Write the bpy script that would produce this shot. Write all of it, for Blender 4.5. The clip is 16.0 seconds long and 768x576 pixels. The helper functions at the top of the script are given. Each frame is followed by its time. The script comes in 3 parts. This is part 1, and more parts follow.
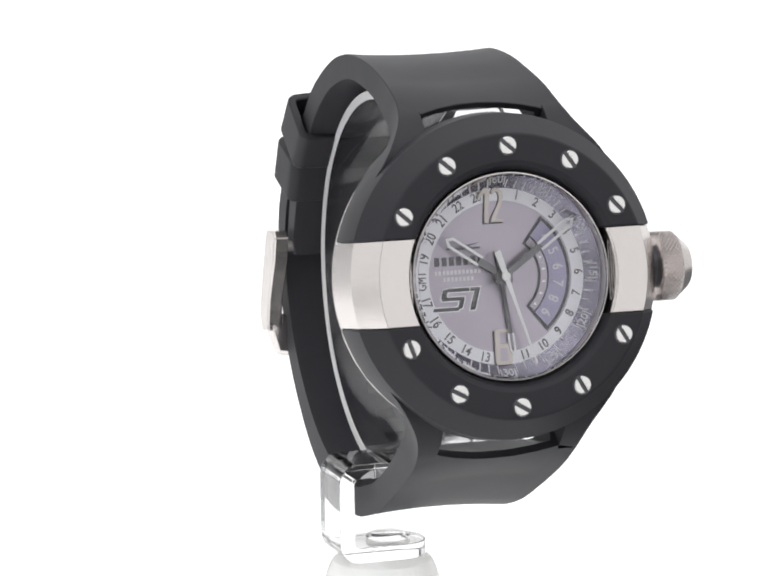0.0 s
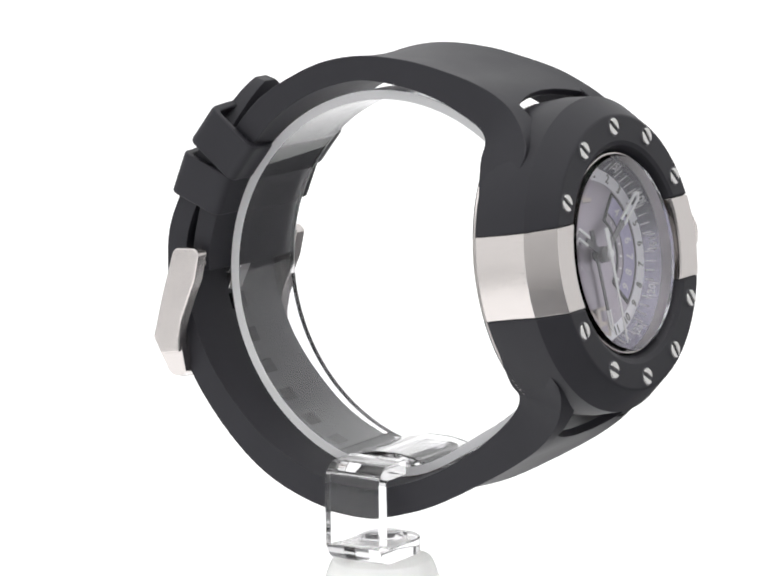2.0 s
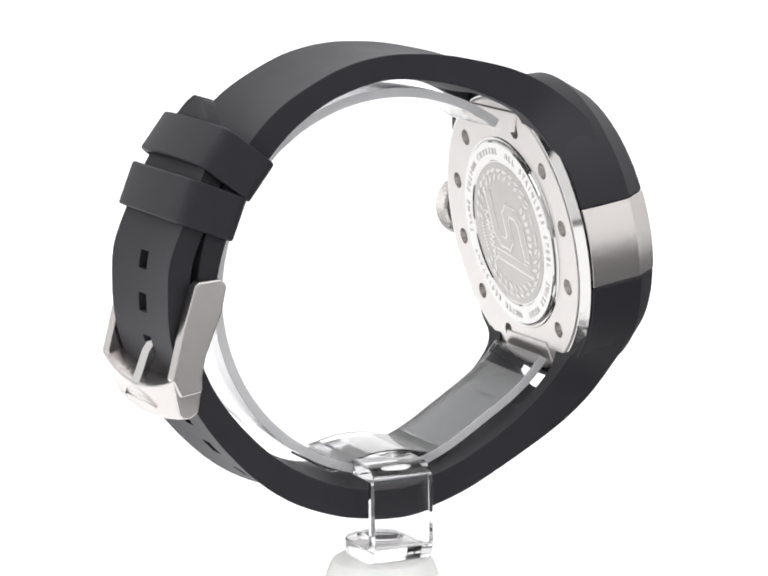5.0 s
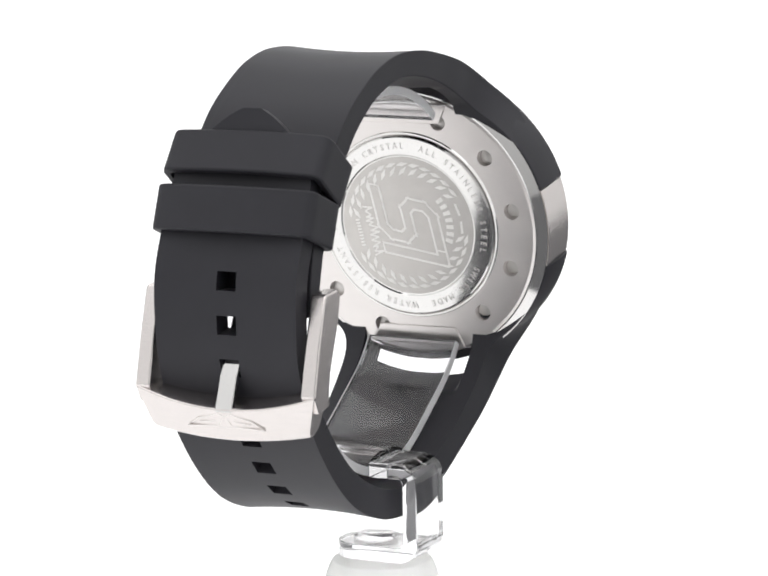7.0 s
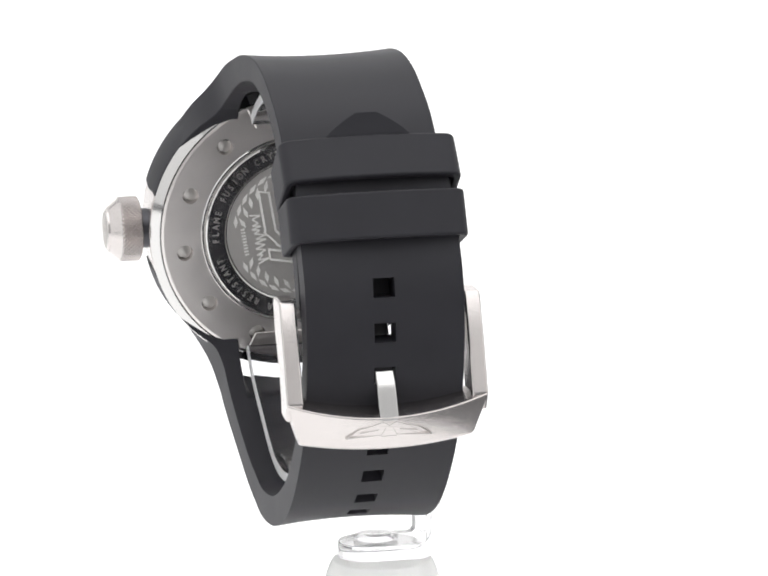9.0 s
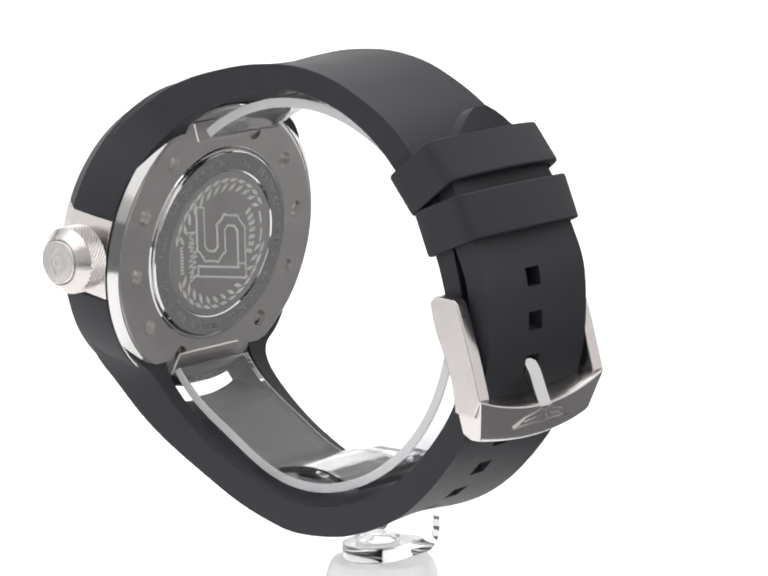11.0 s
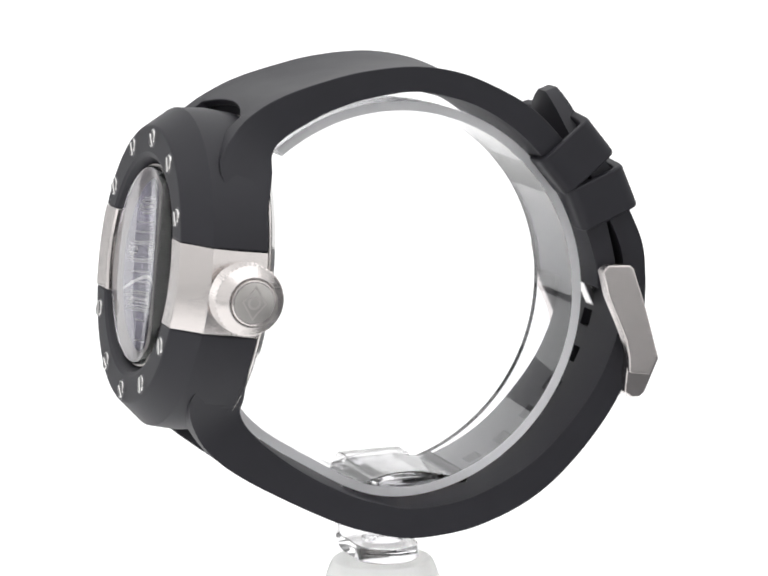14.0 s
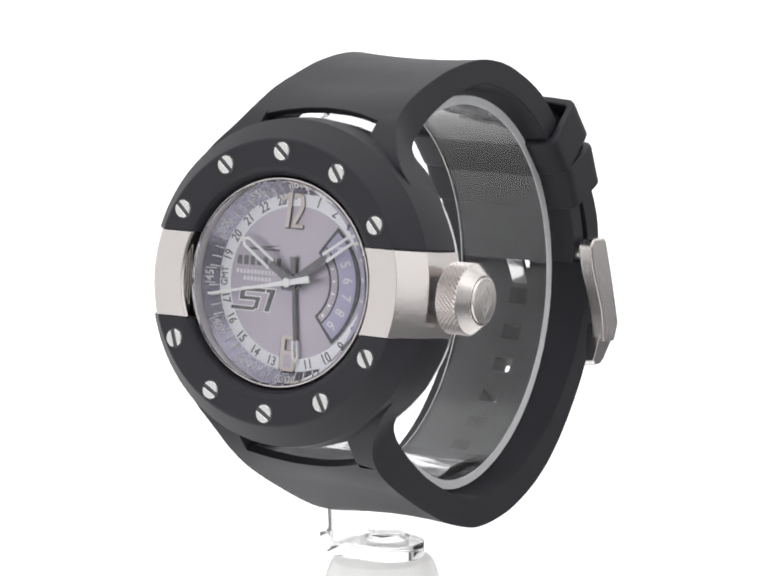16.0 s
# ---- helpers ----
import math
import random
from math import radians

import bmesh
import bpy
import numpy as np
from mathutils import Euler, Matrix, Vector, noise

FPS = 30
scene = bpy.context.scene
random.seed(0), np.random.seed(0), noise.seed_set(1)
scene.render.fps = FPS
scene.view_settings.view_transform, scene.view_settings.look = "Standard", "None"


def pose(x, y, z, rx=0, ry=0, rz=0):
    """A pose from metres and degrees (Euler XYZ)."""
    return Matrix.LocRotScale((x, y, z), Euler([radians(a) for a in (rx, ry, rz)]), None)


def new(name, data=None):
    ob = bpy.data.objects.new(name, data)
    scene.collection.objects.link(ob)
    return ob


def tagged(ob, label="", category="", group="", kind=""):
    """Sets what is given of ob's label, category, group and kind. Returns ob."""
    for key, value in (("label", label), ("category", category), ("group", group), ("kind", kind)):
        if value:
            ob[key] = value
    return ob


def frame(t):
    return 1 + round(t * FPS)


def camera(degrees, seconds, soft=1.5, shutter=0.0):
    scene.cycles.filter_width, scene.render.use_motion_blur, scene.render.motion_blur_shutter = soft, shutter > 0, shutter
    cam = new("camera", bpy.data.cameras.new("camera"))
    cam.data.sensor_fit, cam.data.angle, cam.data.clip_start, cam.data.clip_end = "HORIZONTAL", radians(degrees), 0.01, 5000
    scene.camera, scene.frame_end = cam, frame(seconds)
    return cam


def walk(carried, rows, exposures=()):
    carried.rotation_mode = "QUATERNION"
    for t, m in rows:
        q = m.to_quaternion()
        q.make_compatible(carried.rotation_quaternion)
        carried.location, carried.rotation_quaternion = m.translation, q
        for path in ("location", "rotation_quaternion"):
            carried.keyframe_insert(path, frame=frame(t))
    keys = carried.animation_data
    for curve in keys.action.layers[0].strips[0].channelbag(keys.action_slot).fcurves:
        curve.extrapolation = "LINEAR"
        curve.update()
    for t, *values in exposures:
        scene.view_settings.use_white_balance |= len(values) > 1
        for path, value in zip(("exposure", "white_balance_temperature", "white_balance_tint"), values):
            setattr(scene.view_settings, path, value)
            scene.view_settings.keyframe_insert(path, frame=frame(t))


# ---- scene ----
# A wrist watch on a clear stand turns on the spot inside added glowing walls.
# Watch space: millimetres in the lists below, x to the crown, z to twelve o'clock, the face looks to -y.
MM = 0.001
LIFT = 0.120          # height of the watch's centre over the floor
LENS = 11.8
cam = camera(LENS, 16.0, soft=2.0)
EYE = (pose(0, -0.58165, 0.09388 + LIFT) @ pose(0, 0, 0, 0, 0, -0.093) @ pose(0, 0, 0, -9.927)
       @ pose(0, 0, 0, 0, 0.834) @ pose(0, 0, 0, 90))
walk(cam, [(0.0, EYE), (16.0, EYE)], exposures=[(0.0, 0.0), (16.0, 0.0)])

# the turning of the stand, in degrees, and how the watch sits on it
TURNS = [(0.0, 18.73), (0.5, 28.44), (1.0, 37.98), (1.5, 47.56), (2.0, 56.98), (2.5, 66.69), (3.0, 76.33), (3.5, 85.74),
         (6.0, 134.22), (6.5, 144.10), (7.0, 153.94), (7.5, 163.62), (8.0, 173.22), (8.5, 182.96), (9.0, 192.68),
         (11.5, 239.81), (12.0, 250.13), (12.5, 260.27), (13.0, 269.84), (13.5, 279.71), (14.0, 289.45), (14.5, 299.24),
         (15.0, 309.06), (15.5, 318.64), (16.0, 328.36)]
SEAT = pose(0.00741, -0.0415, 0) @ pose(0, 0, 0, 0, 0.35, 0) @ pose(0, 0, 0, -8.764)

# ---- light ----
world = bpy.data.worlds.new("world")
scene.world = world
world.use_nodes = True
world.node_tree.nodes["Background"].inputs["Color"].default_value = (1, 1, 1, 1)
world.node_tree.nodes["Background"].inputs["Strength"].default_value = 0.3


# ---- materials ----
def material(name, colour, rough=0.5, metal=0.0, spec=0.5, vary=0.0, scale=400.0, bump=0.0, bump_scale=4000.0, stretch=(1, 1, 1), glow=0.0, rough_vary=0.0):
    m = bpy.data.materials.new(name)
    m.use_nodes = True
    t = m.node_tree
    b = t.nodes["Principled BSDF"]
    b.inputs["Base Color"].default_value = (*colour, 1)
    b.inputs["Roughness"].default_value = rough
    b.inputs["Metallic"].default_value = metal
    b.inputs["Specular IOR Level"].default_value = spec
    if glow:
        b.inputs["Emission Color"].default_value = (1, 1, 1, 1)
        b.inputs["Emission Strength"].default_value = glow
    if vary or bump or rough_vary:
        co = t.nodes.new("ShaderNodeTexCoord")
        mp = t.nodes.new("ShaderNodeMapping")
        mp.inputs["Scale"].default_value = stretch
        t.links.new(co.outputs["Object"], mp.inputs["Vector"])
    if vary or rough_vary:
        n = t.nodes.new("ShaderNodeTexNoise")
        n.inputs["Scale"].default_value = scale
        n.inputs["Detail"].default_value = 5
        t.links.new(mp.outputs["Vector"], n.inputs["Vector"])
    if vary:
        r = t.nodes.new("ShaderNodeMapRange")
        r.inputs["To Min"].default_value = 1 - vary
        r.inputs["To Max"].default_value = 1 + vary
        t.links.new(n.outputs["Fac"], r.inputs["Value"])
        x = t.nodes.new("ShaderNodeMix")
        x.data_type, x.blend_type = "RGBA", "MULTIPLY"
        x.inputs["Factor"].default_value = 1
        x.inputs["A"].default_value = (*colour, 1)
        t.links.new(r.outputs["Result"], x.inputs["B"])
        t.links.new(x.outputs["Result"], b.inputs["Base Color"])
    if rough_vary:
        r2 = t.nodes.new("ShaderNodeMapRange")
        r2.inputs["To Min"].default_value = max(0.02, rough - rough_vary)
        r2.inputs["To Max"].default_value = rough + rough_vary
        t.links.new(n.outputs["Fac"], r2.inputs["Value"])
        t.links.new(r2.outputs["Result"], b.inputs["Roughness"])
    if bump:
        n2 = t.nodes.new("ShaderNodeTexNoise")
        n2.inputs["Scale"].default_value = bump_scale
        n2.inputs["Detail"].default_value = 3
        t.links.new(mp.outputs["Vector"], n2.inputs["Vector"])
        bp = t.nodes.new("ShaderNodeBump")
        bp.inputs["Strength"].default_value = bump
        bp.inputs["Distance"].default_value = 0.0001
        t.links.new(n2.outputs["Fac"], bp.inputs["Height"])
        t.links.new(bp.outputs["Normal"], b.inputs["Normal"])
    return m


def clear(name, rough, ior, colour=(1, 1, 1)):
    m = bpy.data.materials.new(name)
    m.use_nodes = True
    b = m.node_tree.nodes["Principled BSDF"]
    b.inputs["Base Color"].default_value = (*colour, 1)
    b.inputs["Roughness"].default_value = rough
    b.inputs["IOR"].default_value = ior
    b.inputs["Transmission Weight"].default_value = 1
    return m


RUBBER = material("black_rubber", (0.0255, 0.0248, 0.0305), 0.52, spec=0.30, vary=0.16, scale=160, bump=0.07, bump_scale=5200, rough_vary=0.05)
BRUSHED = material("brushed_steel", (0.70, 0.66, 0.645), 0.22, 1.0, vary=0.06, scale=300, bump=0.10, bump_scale=2500, stretch=(1, 1, 14), rough_vary=0.06)
POLISHED = material("polished_steel", (0.72, 0.71, 0.70), 0.09, 1.0, vary=0.03, scale=250, rough_vary=0.04)
SATIN = material("satin_steel", (0.745, 0.71, 0.695), 0.33, 1.0, vary=0.08, scale=220, bump=0.08, bump_scale=3000, rough_vary=0.06)
ETCH = material("etched_steel", (0.96, 0.95, 0.93), 0.6, 1.0, vary=0.08, scale=900)
GREYETCH = material("grey_engraving", (0.70, 0.68, 0.67), 0.28, 1.0, vary=0.1, scale=900)
FIELD = material("matt_engraved_field", (0.60, 0.58, 0.56), 0.42, 1.0, vary=0.08, scale=500)
DARKSTEEL = material("dark_steel", (0.10, 0.10, 0.11), 0.35, 0.9, vary=0.1, scale=500)
DIAL = material("dial_lacquer", (0.50, 0.46, 0.535), 0.40, 0.85, vary=0.06, scale=500, bump=0.05, bump_scale=6000)
sheen = DIAL.node_tree.nodes["Principled BSDF"]   # sunburst brushing
sheen.inputs["Anisotropic"].default_value = 0.75
sheen.inputs["Anisotropic Rotation"].default_value = 0.25
spokes = DIAL.node_tree.nodes.new("ShaderNodeTangent")
spokes.direction_type, spokes.axis = "RADIAL", "Y"
DIAL.node_tree.links.new(spokes.outputs["Tangent"], sheen.inputs["Tangent"])
RING = material("silver_ring", (0.92, 0.92, 0.98), 0.4, 0.25, vary=0.04, scale=700)
CHAPTER = material("grey_chapter_ring", (0.25, 0.235, 0.30), 0.25, 0.9, vary=0.05, scale=700)
GREYINK = material("grey_print", (0.15, 0.145, 0.16), 0.45, vary=0.05, scale=900)
POINTER = material("grey_pointer", (0.17, 0.165, 0.18), 0.3, 0.8, vary=0.06, scale=900)
PALEINK = material("pale_print", (0.78, 0.77, 0.80), 0.5)
LUME = material("white_lume", (0.93, 0.93, 0.95), 0.35, vary=0.03, scale=900)
BEIGE = material("beige_numeral", (0.60, 0.545, 0.52), 0.35, 0.6, vary=0.05, scale=900)
DATE = material("lilac_date_disc", (0.47, 0.44, 0.62), 0.5, vary=0.04, scale=700)
GLASS = clear("watch_glass", 0.0, 1.28)
ACRYLIC = clear("clear_acrylic", 0.0, 1.38, (0.985, 0.98, 0.99))
HAZY = clear("hazy_acrylic", 0.0, 1.37, (0.985, 0.98, 1.0))
HAZY.node_tree.nodes["Principled BSDF"].inputs["Transmission Weight"].default_value = 0.995
EDGE = clear("sanded_acrylic_edge", 0.5, 1.3, (0.97, 0.97, 0.98))
EDGE.node_tree.nodes["Principled BSDF"].inputs["Transmission Weight"].default_value = 0.45
FROST = clear("frosted_acrylic", 0.55, 1.45, (0.95, 0.95, 0.94))
FROST.node_tree.nodes["Principled BSDF"].inputs["Transmission Weight"].default_value = 0.55
# the sweep is no lamp; its glow is added to keep it pure white
SWEEP = material("glowing_white_sweep", (0.30, 0.30, 0.30), 0.9, spec=0.2, glow=0.95)
# glow levels of unseen walls, added to light the watch and its steel
BRIGHT_GLOW = material("added_bright_glow", (0.30, 0.30, 0.30), 0.9, spec=0.2, glow=0.85)
SIDE_GLOW = material("added_side_glow", (0.30, 0.30, 0.30), 0.9, spec=0.2, glow=0.68)
TOP_GLOW = material("added_top_glow", (0.30, 0.30, 0.30), 0.9, spec=0.2, glow=1.45)
REAR_GLOW = material("added_rear_glow", (0.30, 0.30, 0.30), 0.9, spec=0.2, glow=0.27)
EAST_GLOW = material("added_east_glow", (0.30, 0.30, 0.30), 0.9, spec=0.2, glow=0.60)
# unseen wall and floor, added for dark reflections in the steel
DARK_WALL = material("added_grey_wall", (0.18, 0.18, 0.185), 0.9, vary=0.05, scale=8)
DARK_FLOOR = material("added_dark_floor", (0.12, 0.12, 0.125), 0.7, vary=0.1, scale=12)


# ---- building helpers ----
def part(name, bm, mat, parent=None, label="", sharp=35, bevel=0.0, segments=2, stuff=False):
    bmesh.ops.recalc_face_normals(bm, faces=bm.faces)
    me = bpy.data.meshes.new(name)
    bm.to_mesh(me)
    bm.free()
    me.polygons.foreach_set("use_smooth", [True] * len(me.polygons))
    me.set_sharp_from_angle(angle=radians(sharp))
    me.materials.append(mat)
    ob = new(name, me)
    ob.parent = parent
    if label:
        tagged(ob, label, kind="stuff" if stuff else "")
    if bevel:
        mod = ob.modifiers.new("bevel", "BEVEL")
        mod.width, mod.segments, mod.limit_method, mod.angle_limit = bevel * MM, segments, "ANGLE", radians(38)
        mod.harden_normals = True
    return ob


def prism(bm, loop, axis, lo, hi):
    """A closed loop of 2D points, pushed along x, y or z from lo to hi. The loop's axes are the other two, in order."""
    rings = []
    for v in (lo, hi):
        row = []
        for a, b in loop:
            p = {"x": (v, a, b), "y": (a, v, b), "z": (a, b, v)}[axis]
            row.append(bm.verts.new(Vector(p) * MM))
        rings.append(row)
    n = len(loop)
    bm.faces.new(rings[0])
    bm.faces.new(rings[1][::-1])
    for i in range(n):
        bm.faces.new((rings[0][i], rings[0][(i + 1) % n], rings[1][(i + 1) % n], rings[1][i]))


def box(bm, lo, hi):
    prism(bm, [(lo[0], lo[1]), (hi[0], lo[1]), (hi[0], hi[1]), (lo[0], hi[1])], "z", lo[2], hi[2])


def lathe(bm, profile, start=None, stop=None, n=96, close=True, m=Matrix.Identity(4)):
    """A profile of (radius, y) turned about the y axis; start and stop give the angle from twelve o'clock by radius."""
    full = start is None
    count = n if full else n + 1
    rows = []
    for r, y in profile:
        row = []
        for k in range(count):
            a = 2 * math.pi * k / n if full else start(r) + (stop(r) - start(r)) * k / n
            row.append(bm.verts.new(m @ (Vector((r * math.sin(a), y, r * math.cos(a))) * MM)))
        rows.append(row)
    pairs = list(zip(rows, rows[1:])) + ([(rows[-1], rows[0])] if close else [])
    for p, q in pairs:
        for k in range(n):
            j = (k + 1) % count if full else k + 1
            bm.faces.new((p[k], p[j], q[j], q[k]))
    if not full and close:
        bm.faces.new([row[0] for row in rows])
        bm.faces.new([row[-1] for row in rows][::-1])
    if not close and full:
        for row in (rows[0], rows[-1]):
            bm.faces.new(row)


def smooth_curve(keys, steps=24):
    """A Catmull-Rom curve through rows of numbers."""
    k = np.array(keys, float)
    k = np.vstack([2 * k[0] - k[1], k, 2 * k[-1] - k[-2]])
    out = []
    for i in range(1, len(k) - 2):
        for s in np.arange(steps) / steps:
            a, b, c, d = k[i - 1], k[i], k[i + 1], k[i + 2]
            out.append(0.5 * (2 * b + (c - a) * s + (2 * a - 5 * b + 4 * c - d) * s ** 2 + (3 * b - a - 3 * c + d) * s ** 3))
    out.append(k[-2])
    return np.array(out)


def arc_lengths(curve):
    mid = (curve[:, 0:2] + curve[:, 2:4]) / 2
    return np.concatenate([[0], np.cumsum(np.linalg.norm(np.diff(mid, axis=0), axis=1))])


def strap_mesh(curve, gaps, columns, step=1.1, thin=0.0, bow=1.9):
    """A strap swept along rows of (outer y, outer z, inner y, inner z, half width). gaps: (from, to, x0, x1) left open."""
    arc = arc_lengths(curve)
    cuts = sorted({round(float(v), 4) for g in gaps for v in g[:2] if 0 < v < arc[-1]} | {0.0, round(float(arc[-1]), 4)})
    stations = []
    for a, b in zip(cuts, cuts[1:]):
        n = max(1, round((b - a) / step))
        stations += [a + (b - a) * i / n for i in range(n)]
    stations.append(cuts[-1])
    rows = [[np.interp(s, arc, curve[:, c]) for c in range(5)] for s in stations]
    bm = bmesh.new()
    top, low = [], []
    for s, (oy, oz, iy, iz, hw) in zip(stations, rows):
        k = min(1, 0.2 + 0.8 * max(0, s - thin) / 7)   # the bar behind the slot is thin
        xs = [-hw] + [min(max(c, -hw * 0.97), hw * 0.97) for c in columns] + [hw]
        fade = min(1, max(0, 1 - (s - thin) / 6))
        up, down = [], []
        for x in xs:
            mid = abs(x) < 9.5
            back = s - (bow * (x / 9.9) ** 2 * fade if s > thin - 0.01 and abs(x) < 9.95 else 0)   # the slot's edge is arched
            qy, qz, ry, rz = [float(np.interp(back, arc, curve[:, c])) for c in range(4)]
            d = k if mid else 1
            dish = 0.14 * (1 - (x / hw) ** 2) * min(1, max(0, s - thin) / 8)      # the strap is slightly hollow across
            qy, qz, ry, rz = qy + (ry - qy) * dish, qz + (rz - qz) * dish, ry + (ry - qy) * dish, rz + (rz - qz) * dish
            up.append(bm.verts.new(Vector((x, qy, qz)) * MM))
            down.append(bm.verts.new(Vector((x, qy + (ry - qy) * d, qz + (rz - qz) * d)) * MM))
        top.append(up)
        low.append(down)
    ni, nj = len(stations) - 1, len(columns) + 1
    edges = [-99] + list(columns) + [99]

    def solid(i, j):
        if not (0 <= i < ni and 0 <= j < nj):
            return False
        s = (stations[i] + stations[i + 1]) / 2
        return not any(g[0] < s < g[1] and g[2] - 0.01 <= edges[j] and edges[j + 1] <= g[3] + 0.01 for g in gaps)

    for i in range(ni):
        for j in range(nj):
            if not solid(i, j):
                continue
            bm.faces.new((top[i][j], top[i][j + 1], top[i + 1][j + 1], top[i + 1][j]))
            bm.faces.new((low[i][j], low[i + 1][j], low[i + 1][j + 1], low[i][j + 1]))
            if not solid(i - 1, j):
                bm.faces.new((top[i][j], low[i][j], low[i][j + 1], top[i][j + 1]))
            if not solid(i + 1, j):
                bm.faces.new((top[i + 1][j], top[i + 1][j + 1], low[i + 1][j + 1], low[i + 1][j]))
            if not solid(i, j - 1):
                bm.faces.new((top[i][j], top[i + 1][j], low[i + 1][j], low[i][j]))
            if not solid(i, j + 1):
                bm.faces.new((top[i][j + 1], low[i][j + 1], low[i + 1][j + 1], top[i + 1][j + 1]))
    bmesh.ops.delete(bm, geom=[v for v in bm.verts if not v.link_faces], context="VERTS")
    return bm


def letters(text, size, depth=0.0):
    """The mesh of a line of writing in millimetres, centred, flat in x and y."""
    cu = bpy.data.curves.new("writing", "FONT")
    cu.body, cu.size, cu.align_x, cu.align_y = text, size * MM, "CENTER", "CENTER"
    cu.extrude, cu.resolution_u, cu.offset = depth * MM, 3, 0.012 * size * MM
    ob = bpy.data.objects.new("writing", cu)
    me = bpy.data.meshes.new_from_object(ob)
    bpy.data.objects.remove(ob)
    return me


def numeral(name, text, size, at, parent, mat, turn=0.0, depth=0.02, back=False, squeeze=0.85, label=""):
    """Writing on the face (or on the back of the case) at (x, y, z), turned clockwise."""
    me = letters(text, size, depth)
    lay = pose(0, 0, 0, 90, 0, 180 if back else 0)
    me.transform(Matrix.Translation(Vector(at) * MM) @ pose(0, 0, 0, 0, turn, 0) @ lay @ Matrix.Diagonal((squeeze, 1, 1, 1)))
    me.materials.append(mat)
    ob = new(name, me)
    ob.parent = parent
    if label:
        tagged(ob, label)
    return ob


# ---- white sweep and unseen added walls ----
def room():
    bm = bmesh.new()
    line = [(-0.56, 0.0), (0.32, 0.0)] + [(0.32 + 0.2 * math.sin(a), 0.2 - 0.2 * math.cos(a)) for a in np.linspace(0.1, math.pi / 2, 10)] + [(0.52, 1.2)]
    skew = pose(0.068, 0, 0, 0, 0, -6.5)       # turned so that steel reflects the dark beyond its right edge
    rows = [[bm.verts.new(skew @ Vector((x, y, z))) for y, z in line] for x in (-0.52, 0.0)]
    low = [[bm.verts.new(skew @ Vector((x, y + (0.004 if z > 0 else 0), z - 0.004))) for y, z in line] for x in (-0.52, 0.0)]
    for i in range(len(line) - 1):
        bm.faces.new((rows[0][i], rows[0][i + 1], rows[1][i + 1], rows[1][i]))
        bm.faces.new((low[0][i], low[1][i], low[1][i + 1], low[0][i + 1]))
    tagged(part("backdrop", bm, SWEEP), "seamless white sweep under and behind the watch, with added glow", "backdrop", kind="structure")
    # unseen surroundings, added to light the watch and shape its reflections
    walls = (("floor", (-0.72, -1.22, -0.03), (0.72, 0.84, -0.008), DARK_FLOOR, "unseen dark floor added under the white sweep"),
             ("wall_west", (-0.72, -1.2, -0.008), (-0.702, 0.82, 1.3), SIDE_GLOW, "unseen glowing wall added at the side"),
             ("wall_east_middle", (0.70, -0.30, -0.008), (0.72, 0.198, 1.3), EAST_GLOW, "unseen glowing wall added at the side"),
             ("wall_east", (0.70, 0.20, -0.008), (0.72, 0.82, 1.3), EAST_GLOW, "unseen glowing wall added at the side"),
             ("wall_east_front", (0.70, -1.2, -0.008), (0.72, -0.302, 1.3), BRIGHT_GLOW, "unseen brightly glowing wall added at the side"),
             ("wall_north_west", (-0.70, 0.80, -0.008), (-0.002, 0.82, 1.3), DARK_WALL, "unseen dark grey wall added at the back"),
             ("wall_north", (0.0, 0.80, -0.008), (0.70, 0.82, 1.3), BRIGHT_GLOW, "unseen brightly glowing wall added at the back"),
             ("wall_south", (-0.72, -1.22, -0.008), (0.72, -1.202, 1.3), REAR_GLOW, "unseen dimly glowing wall added behind the camera"),
             ("ceiling", (-0.72, -1.22, 1.302), (0.72, 0.82, 1.32), TOP_GLOW, "unseen glowing ceiling added overhead"))
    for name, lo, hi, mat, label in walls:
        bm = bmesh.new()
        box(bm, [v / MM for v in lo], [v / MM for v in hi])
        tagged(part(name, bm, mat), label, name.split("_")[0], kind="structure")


room()

# ---- the stand ----
stand = tagged(new("watch_stand"), "clear acrylic watch stand with an open ring on a bracket", "display stand")


